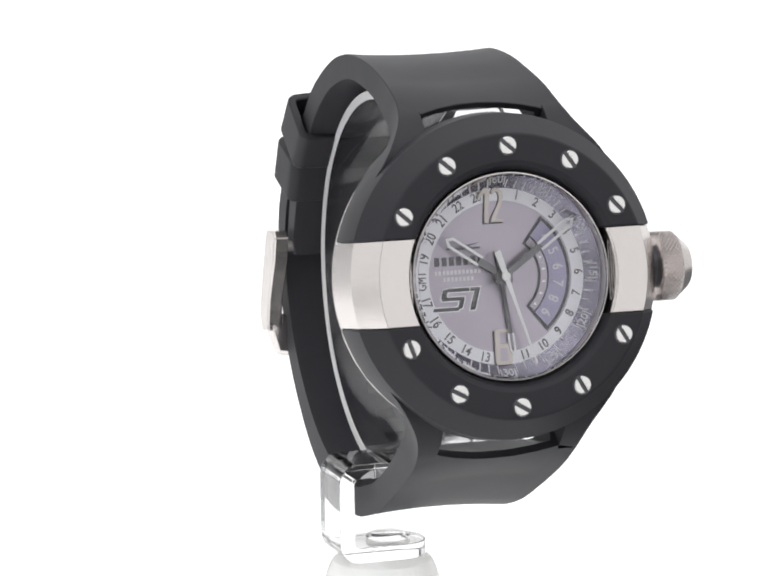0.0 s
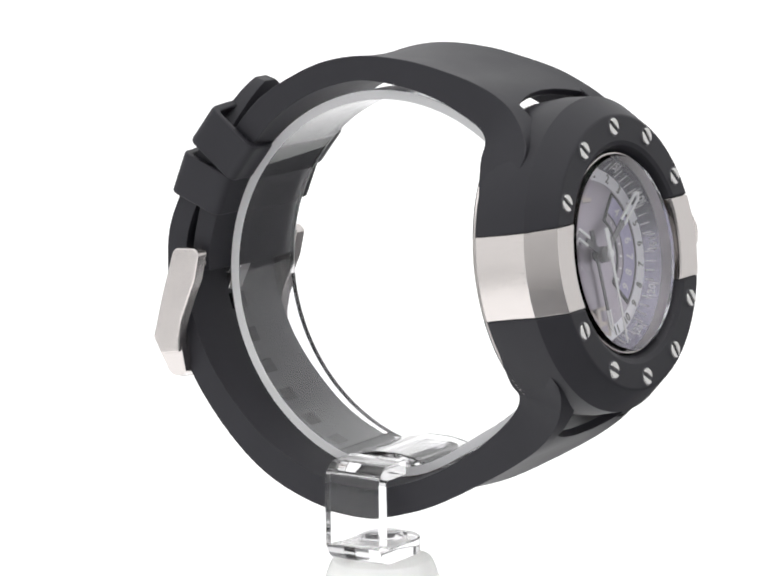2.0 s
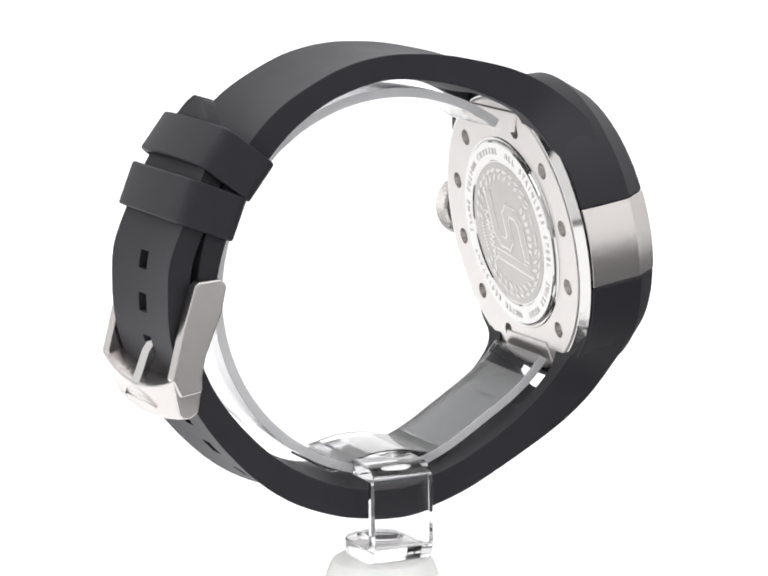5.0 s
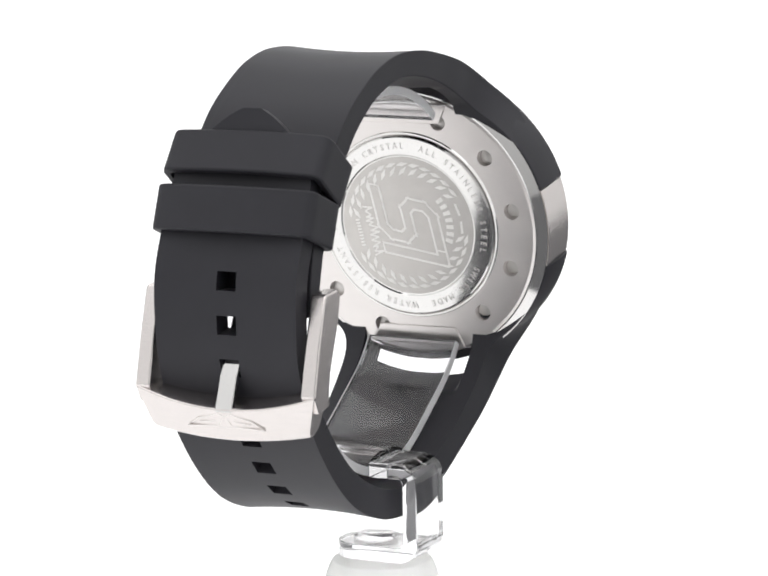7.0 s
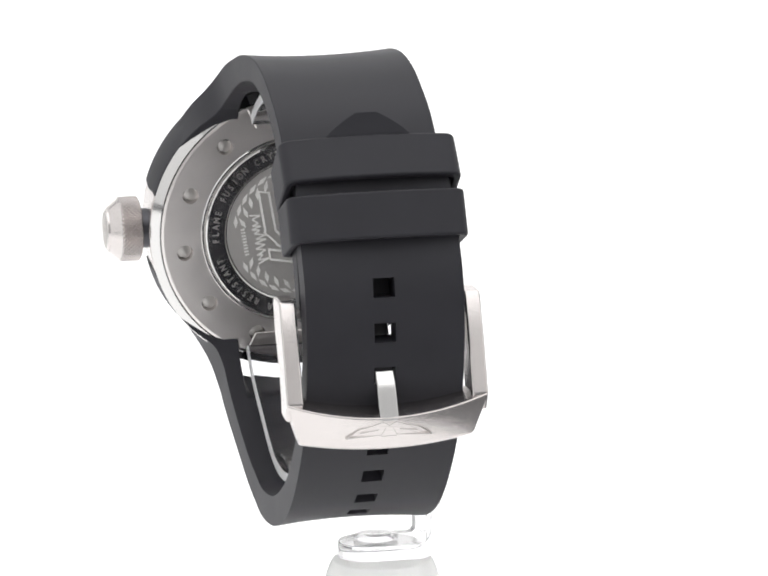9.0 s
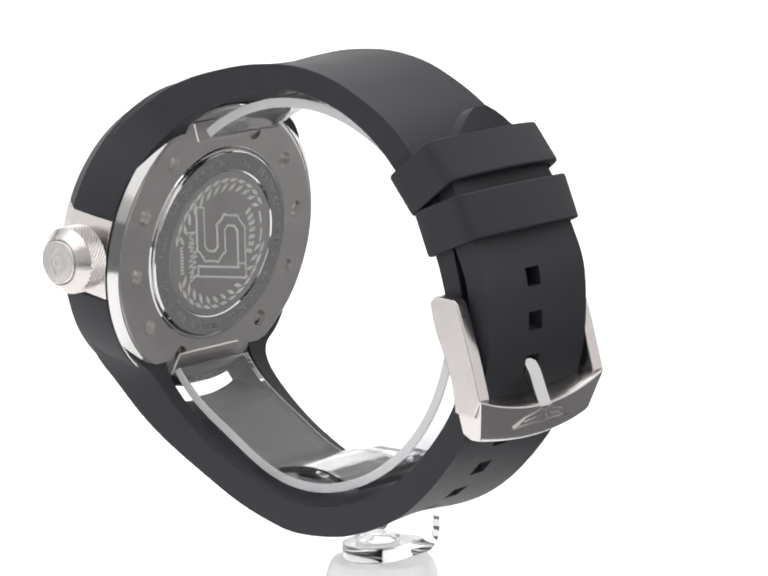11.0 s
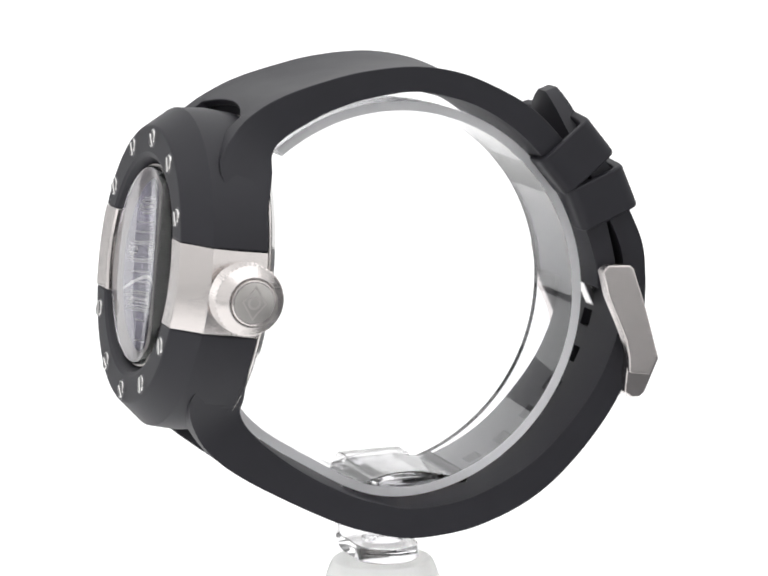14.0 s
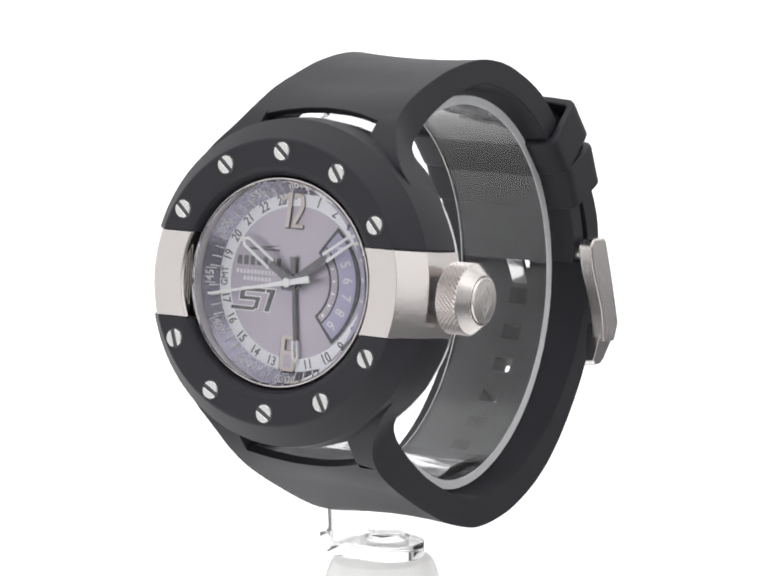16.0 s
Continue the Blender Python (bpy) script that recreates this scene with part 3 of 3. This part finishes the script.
def make_back():
    bm = bmesh.new()
    lathe(bm, [(15.0, 12.8), (24.1, 12.8), (24.3, 13.1), (22.9, 14.05), (22.3, 14.25)], n=120, close=False)
    bmesh.ops.delete(bm, geom=[f for f in bm.faces if len(f.verts) > 10], context="FACES_ONLY")

    def circle(cx, cz, rad, y, n):
        return [bm.verts.new(Vector((cx + rad * math.sin(2 * math.pi * i / n), y, cz + rad * math.cos(2 * math.pi * i / n))) * MM) for i in range(n)]

    def edges_of(ring):
        return [bm.edges.get((ring[i], ring[(i + 1) % len(ring)])) or bm.edges.new((ring[i], ring[(i + 1) % len(ring)])) for i in range(len(ring))]

    bm.verts.ensure_lookup_table()
    rims = edges_of(circle(0, 0, 22.3, 14.25, 120)) + edges_of(circle(0, 0, 15.5, 14.25, 90))
    for k in range(12):      # round recesses, two left out at the lugs
        if k in (3, 9):
            continue
        a = radians(-9.5 + 30 * k)
        cx, cz = 19.0 * math.cos(a), 19.0 * math.sin(a)
        rim, foot = circle(cx, cz, 1.35, 14.25, 20), circle(cx, cz, 1.2, 13.2, 20)
        rims += edges_of(rim)
        for i in range(20):
            bm.faces.new((rim[i], rim[(i + 1) % 20], foot[(i + 1) % 20], foot[i]))
        bm.faces.new(foot)
    bmesh.ops.triangle_fill(bm, edges=rims, use_beauty=True)
    bmesh.ops.remove_doubles(bm, verts=bm.verts, dist=1e-7)
    back = part("case_back", bm, SATIN, watch, "satin steel case back with round recesses", sharp=18)
    # duller steel discs put the shade of the recesses into their floors
    for k in range(12):
        if k in (3, 9):
            continue
        a = radians(-9.5 + 30 * k)
        bm = bmesh.new()
        lathe(bm, [(0.01, 13.45), (0.9, 13.4), (1.18, 13.3), (1.18, 13.22), (0.01, 13.22)], n=20, close=False)
        part("shaded_recess_floor", bm, FIELD, back).matrix_basis = pose(19.0 * MM * math.cos(a), 0, 19.0 * MM * math.sin(a))
    bm = bmesh.new()
    lathe(bm, [(24.1, 12.95), (24.38, 13.1), (22.97, 14.12), (22.6, 14.1)], n=120)
    part("back_chamfer", bm, POLISHED, back, "polished bevel round the case back")
    for k in (3, 9):
        bm = bmesh.new()
        prism(bm, [(-8.6, 21.1), (-7.0, 17.6), (7.0, 17.6), (8.6, 21.1)], "y", 14.1, 14.55)
        part("lug_plate", bm, SATIN, back, bevel=0.28).matrix_basis = pose(0, 0, 0, 0, 0 if k == 3 else 180, 0)
    bm = bmesh.new()
    lathe(bm, [(0.01, 14.1), (15.6, 14.1), (15.4, 14.75), (15.2, 14.9), (12.3, 14.95), (12.1, 14.75), (0.01, 14.75)], n=96, close=False)
    disc = part("back_medallion", bm, POLISHED, back, "raised engraved steel medallion")
    bm = bmesh.new()
    lathe(bm, [(15.55, 14.1), (15.7, 14.42), (15.95, 14.45), (16.15, 14.2)], n=96)
    part("medallion_rim", bm, POLISHED, back, "thin polished lip round the medallion")
    bm = bmesh.new()
    lathe(bm, [(0.01, 14.76), (11.9, 14.76), (11.9, 14.80), (0.01, 14.80)], n=72, close=False)
    field = part("engraved_field", bm, FIELD, back)
    # wreath of small leaves
    bm = bmesh.new()
    for side in (-1, 1):
        for k in range(13):
            a = radians(22 + 11.2 * k)
            for inner in (0, 1):
                r = 10.6 - 1.2 * inner
                d = a + (0.5 if not inner else -0.1)
                c = Vector((side * r * math.sin(a), r * math.cos(a)))
                u = Vector((side * math.sin(d + 0.9), math.cos(d + 0.9)))
                w = Vector((-u.y, u.x))
                pts = [c + u * 1.2, c + w * 0.36, c - u * 1.0, c - w * 0.36]
                prism(bm, [(p.x, p.y) for p in pts], "y", 14.79, 14.86)
    part("wreath", bm, ETCH, back, "engraved laurel wreath", stuff=True).matrix_basis = pose(0, 0, 0, 0, 102, 0)
    # outlined model mark in the middle
    ess = [(6.2, 9.0), (1.3, 9.0), (0.0, 7.8), (0.0, 5.7), (1.2, 4.5), (4.6, 4.5), (5.8, 3.3), (5.8, 1.2), (4.6, 0.0), (-1.2, 0.0)]
    one = [(8.3, -0.2), (8.3, 9.0), (7.4, 9.0)]
    for name, mat, half, top in (("engraved_mark", ETCH, 0.98, 14.87), ("mark_filling", FIELD, 0.62, 14.90)):
        for stroke in (ess, one):
            bm = bmesh.new()
            k = 0
            for p, q in zip(stroke, stroke[1:]):
                d = (Vector(q) - Vector(p)).normalized() * half
                a, b = Vector(p) - d * 0.75, Vector(q) + d * 0.75
                n = Vector((-d.y, d.x))
                prism(bm, [(-(v.x - 3.7 + 0.34 * (v.y - 4.5)) * 1.1, (v.y - 4.3) * 1.05) for v in (a + n, b + n, b - n, a - n)], "y", 14.78 - 0.001 * k, top - 0.0015 * k)
                k += 1
            part(name, bm, mat, back, "outlined engraved model mark" if mat is ETCH else "").matrix_basis = pose(0, 0, 0, 0, -80, 0)
    # a flourish under the mark, and the maker's name over it as plain bars
    bm = bmesh.new()
    pen = random.Random(8)
    points = [(-4.2 + 0.42 * k + pen.uniform(-0.2, 0.3), -6.9 + (1.0 if k % 2 else -0.5) * pen.uniform(0.4, 1.4)) for k in range(21)]
    for k, (p, q) in enumerate(zip(points, points[1:])):
        d = Vector((q[0] - p[0], q[1] - p[1])).normalized() * 0.13
        prism(bm, [(-p[0] - d.y, p[1] - d.x), (-q[0] - d.y, q[1] - d.x), (-q[0] + d.y, q[1] + d.x), (-p[0] + d.y, p[1] + d.x)], "y", 14.79, 14.855 + 0.003 * (k % 2))
    part("engraved_flourish", bm, ETCH, back, "engraved flourish").matrix_basis = pose(0, 0, 0, 0, -80, 0)
    bm = bmesh.new()
    for k in range(7):
        a = radians(-27 + 9 * k)
        prism(bm, [(7.0 * math.sin(b) if r < 8 else 8.3 * math.sin(b), r * math.cos(b)) for r, b in ((7.0, a - 0.045), (7.0, a + 0.045), (8.3, a + 0.045), (8.3, a - 0.045))], "y", 14.79, 14.86)
    for k in (-1, 1):
        prism(bm, [(k * 0.5, 9.6), (k * 2.6, 9.3), (k * 2.6, 9.7), (k * 0.5, 10.0)], "y", 14.79, 14.86)
    part("engraved_print", bm, ETCH, back, "engraved maker's name as plain bars", stuff=True).matrix_basis = pose(0, 0, 0, 0, -80, 0)
    bm = bmesh.new()
    for k in range(9):
        box(bm, (-2.4 + 0.55 * k, 14.79, -9.4), (-2.1 + 0.55 * k, 14.86, -8.7))
    part("engraved_print", bm, ETCH, back, "engraved small print as plain bars", stuff=True).matrix_basis = pose(0, 0, 0, 0, -80, 0)
    # writing round the medallion
    line = "ALL STAINLESS STEEL  SWISS MADE  WATER RESISTANT  FLAME FUSION CRYSTAL  "
    for i, ch in enumerate(line):
        if ch == " ":
            continue
        a = 15 + 360.0 * i / len(line)
        numeral("engraved_letter", ch, 1.5, (-13.75 * math.sin(radians(a)), 14.99, 13.75 * math.cos(radians(a))), back, GREYETCH, -a, back=True)


UPPER = [(7.6, 7.5, 12.5, 7.5, 22.6), (7.2, 12.5, 12.7, 12.5, 20.9), (5.4, 18.2, 13.8, 17.3, 17.4), (8.5, 23.3, 14.5, 20.1, 14.1), (11.7, 26.4, 16.0, 22.2, 12.9), (15.9, 29.1, 19.4, 24.8, 12.5),
         (21.5, 31.6, 23.6, 27.4, 12.2), (28.0, 33.9, 29.2, 29.8, 12.1), (36.0, 35.5, 36.4, 31.6, 12.0), (43.0, 35.4, 42.5, 31.4, 12.0), (49.0, 34.0, 48.0, 30.2, 12.0),
         (55.6, 31.4, 53.6, 27.7, 12.0), (60.8, 27.8, 58.1, 24.5, 12.0), (65.5, 23.0, 62.6, 20.2, 12.0), (69.5, 18.0, 66.2, 15.8, 12.0), (72.0, 13.0, 68.7, 11.8, 12.0),
         (74.0, 7.6, 70.8, 7.0, 12.0), (74.5, 4.4, 71.4, 4.0, 11.6)]
LOWER = [(7.6, -7.5, 12.5, -7.5, 22.6), (7.2, -12.5, 12.7, -12.5, 20.9), (5.4, -18.0, 13.8, -16.8, 17.4), (8.2, -23.4, 14.6, -19.4, 14.1), (12.2, -27.2, 16.6, -22.0, 12.9), (17.7, -30.2, 20.8, -25.2, 12.6),
         (25.8, -33.4, 27.5, -28.8, 12.3), (33.9, -36.1, 35.0, -31.5, 12.1), (40.0, -37.3, 40.5, -32.6, 12.0), (45.3, -37.7, 45.0, -33.0, 12.0), (51.0, -36.8, 50.0, -32.2, 12.0),
         (57.0, -34.9, 55.2, -30.5, 12.0), (63.8, -31.1, 61.0, -27.1, 12.0), (69.2, -26.2, 65.9, -22.9, 12.0), (74.2, -19.3, 70.4, -17.0, 12.0), (77.7, -12.3, 73.7, -10.9, 12.0),
         (79.4, -5.5, 75.5, -4.9, 12.0), (79.9, 0.3, 76.2, 0.5, 12.0), (79.2, 6.5, 75.6, 6.0, 12.1), (77.8, 11.9, 74.2, 10.9, 12.1), (74.6, 17.2, 71.4, 15.6, 12.1),
         (71.2, 22.2, 68.4, 20.4, 12.0), (67.8, 27.0, 65.3, 25.0, 10.8), (65.9, 30.4, 63.8, 29.0, 7.0), (64.9, 32.6, 62.9, 31.5, 4.2), (64.2, 34.0, 62.4, 33.1, 1.6)]


def make_straps():
    curve = smooth_curve(UPPER)
    arc = arc_lengths(curve)
    slot = (-1.0, float(arc[int(24 * 4.0)]), -9.9, 9.9)
    bm = strap_mesh(curve, [slot], [-9.9, -9.0, -6.5, -3.5, 0, 3.5, 6.5, 9.0, 9.9], thin=slot[1])
    part("upper_strap", bm, RUBBER, watch, "black rubber strap half", bevel=0.75, segments=3)
    curve = smooth_curve(LOWER)
    arc = arc_lengths(curve)
    slot = (-1.0, float(arc[int(24 * 4.2)]), -9.9, 9.9)
    at = int(np.argmin(np.abs(curve[:, 1] - 10.8) + (curve[:, 0] < 70) * 99))
    holes = [(float(arc[at]) - 6.55 * k - 1.42, float(arc[at]) - 6.55 * k + 1.42, -1.65, 1.65) for k in range(8)]
    bm = strap_mesh(curve, [slot] + holes, [-9.9, -9.0, -6.5, -3.5, -1.65, 1.65, 3.5, 6.5, 9.0, 9.9], thin=slot[1])
    part("lower_strap", bm, RUBBER, watch, "black rubber strap half with square holes", bevel=0.55, segments=2)


def make_keeper(centre, along, high, length):
    """A rubber loop round both straps."""
    t = Vector(along).normalized()
    n = Vector((-t.y, t.x))
    if n.x < 0:
        n = -n
    bm = bmesh.new()
    rings = []
    for scale in (0, 1.35):
        hx, hn, rad = 13.6 - scale, high - scale, 1.6 - 0.8 * scale
        loop = []
        for cx, cu, q in ((1, 1, 0), (-1, 1, 1), (-1, -1, 2), (1, -1, 3)):
            for k in range(12):
                if k < 6:     # the rounded corner
                    a = math.pi / 2 * (q + k / 5)
                    x, u = cx * (hx - rad) + rad * math.cos(a), cu * (hn - rad) + rad * math.sin(a)
                else:         # the side that follows it
                    f = (k - 5) / 7
                    nx, nu = ((-1, 1), (-1, -1), (1, -1), (1, 1))[q]
                    a = math.pi / 2 * (q + 1)
                    x0, u0 = cx * (hx - rad) + rad * math.cos(a), cu * (hn - rad) + rad * math.sin(a)
                    x1, u1 = nx * (hx - rad) + rad * math.cos(a), nu * (hn - rad) + rad * math.sin(a)
                    x, u = x0 + (x1 - x0) * f, u0 + (u1 - u0) * f
                if u > 0:
                    u += 0.8 * (1 - (x / hx) ** 2)
                loop.append((x, u))
        rings.append(loop)
    rows = []
    for loop in rings:
        for v in (-length / 2, length / 2):
            row = []
            for x, u in loop:
                p = Vector(centre) + n * u + t * v
                row.append(bm.verts.new(Vector((x, p.x, p.y)) * MM))
            rows.append(row)
    for a, b in ((0, 1), (1, 3), (3, 2), (2, 0)):
        for k in range(48):
            j = (k + 1) % 48
            bm.faces.new((rows[a][k], rows[a][j], rows[b][j], rows[b][k]))
    part("strap_keeper", bm, RUBBER, watch, "black rubber keeper loop round the strap", sharp=50, bevel=0.4)


def make_buckle():
    hub = new("buckle")
    hub.parent = watch
    tagged(hub, "brushed steel pin buckle")
    arm = [(70.4, 7.0), (71.2, 8.2), (74.9, 8.5), (75.6, 8.0), (78.8, 1.6), (81.9, -5.5), (81.0, -8.5), (77.3, -8.5), (76.9, -6.2), (75.9, -3.4), (74.0, -0.2), (72.0, 3.0)]
    for side in (-1, 1):
        bm = bmesh.new()
        prism(bm, arm, "x", *sorted((side * 12.9, side * 15.4)))
        part("buckle_arm", bm, BRUSHED, hub, bevel=0.35)
    bm = bmesh.new()
    section = [(77.0, -5.0), (79.5, -4.7), (82.0, -5.5), (81.2, -11.5), (80.6, -12.4), (79.3, -12.6), (77.8, -11.9), (77.1, -8.0)]
    rows = []
    for s in np.linspace(-1, 1, 25):
        row = []
        for y, z in section:
            low = min(1, max(0, (-5.5 - z) / 7))
            bow = 1 - s * s
            row.append(bm.verts.new(Vector((s * (15.38 - 2.1 * low), y + 0.9 * bow, z - bow * (2.6 - 1.5 * low))) * MM))
        rows.append(row)
    for p, q in zip(rows, rows[1:]):
        for k in range(len(section)):
            j = (k + 1) % len(section)
            bm.faces.new((p[k], p[j], q[j], q[k]))
    bm.faces.new(rows[0])
    bm.faces.new(rows[-1])
    part("buckle_bar", bm, BRUSHED, hub, bevel=0.25)
    # the maker's mark engraved on the bar, as thin plain lines
    bm = bmesh.new()
    face = lambda z: 82.72 - 0.8 * (-8.1 - z) / 4.5 + 0.22
    wing = [(-6.6, -11.2, -4.6, -9.8), (-4.6, -9.8, -2.6, -9.3), (-2.6, -9.3, -1.0, -8.7), (-6.6, -11.2, -1.2, -10.9), (-1.0, -8.7, 0.0, -9.3), (-4.4, -10.4, -1.6, -10.0), (-1.2, -10.9, -0.5, -9.7)]
    for x0, z0, x1, z1 in wing + [(-a, b, -c, d) for a, b, c, d in wing] + [(-1.2, -11.1, 1.2, -11.1)]:
        ring = [bm.verts.new(Vector((x, face(z + w) + dy, z + w)) * MM) for dy in (-0.3, 0.0) for x, z, w in ((x0, z0, -0.07), (x1, z1, -0.07), (x1, z1, 0.07), (x0, z0, 0.07))]
        bm.faces.new(ring[:4]), bm.faces.new(ring[4:])
        for i in range(4):
            bm.faces.new((ring[i], ring[(i + 1) % 4], ring[4 + (i + 1) % 4], ring[4 + i]))
    part("buckle_mark", bm, SATIN, hub, "engraved maker's mark as thin lines")
    bm = bmesh.new()
    prism(bm, [(72.2, 5.2), (73.2, 5.6), (77.8, -1.2), (80.1, -3.6), (81.8, -6.6), (83.0, -8.5), (82.1, -8.9), (80.9, -7.1), (79.2, -4.9), (77.2, -2.6)], "x", -1.45, 1.45)
    part("buckle_tongue", bm, POLISHED, hub, bevel=0.2)
    bm = bmesh.new()
    lathe(bm, [(0.01, -15), (0.9, -15), (0.9, 15), (0.01, 15)], n=16, close=False)
    bar = part("spring_bar", bm, SATIN, hub)
    bar.matrix_basis = pose(0, 72.7 * MM, 5.6 * MM, 0, 0, 90)


make_case()
make_dial()
POINTERS = make_pointers()
make_crown()
make_back()
make_straps()
make_keeper((64.4, 24.3), (0.73, -0.68), 5.15, 7.2)
make_keeper((69.7, 18.3), (0.51, -0.86), 4.95, 7.2)
make_buckle()


def motions():
    """The stand and the watch on it turn together; the seconds pointer steps on."""
    walk(stand, [(t, pose(0, 0, LIFT, 0, 0, a)) for t, a in TURNS])
    walk(watch, [(t, pose(0, 0, LIFT, 0, 0, a) @ SEAT) for t, a in TURNS])
    ticks = [(0.0, 162.7)]
    for k in range(16):          # a step of six degrees each second
        ticks += [(k + 0.62, 162.7 + 6.0 * k), (k + 0.70, 168.7 + 6.0 * k)]
    ticks.append((16.0, 258.7))
    walk(POINTERS[2], [(t, pose(0, SUNK * MM, 0, 0, a, 0)) for t, a in ticks])


motions()
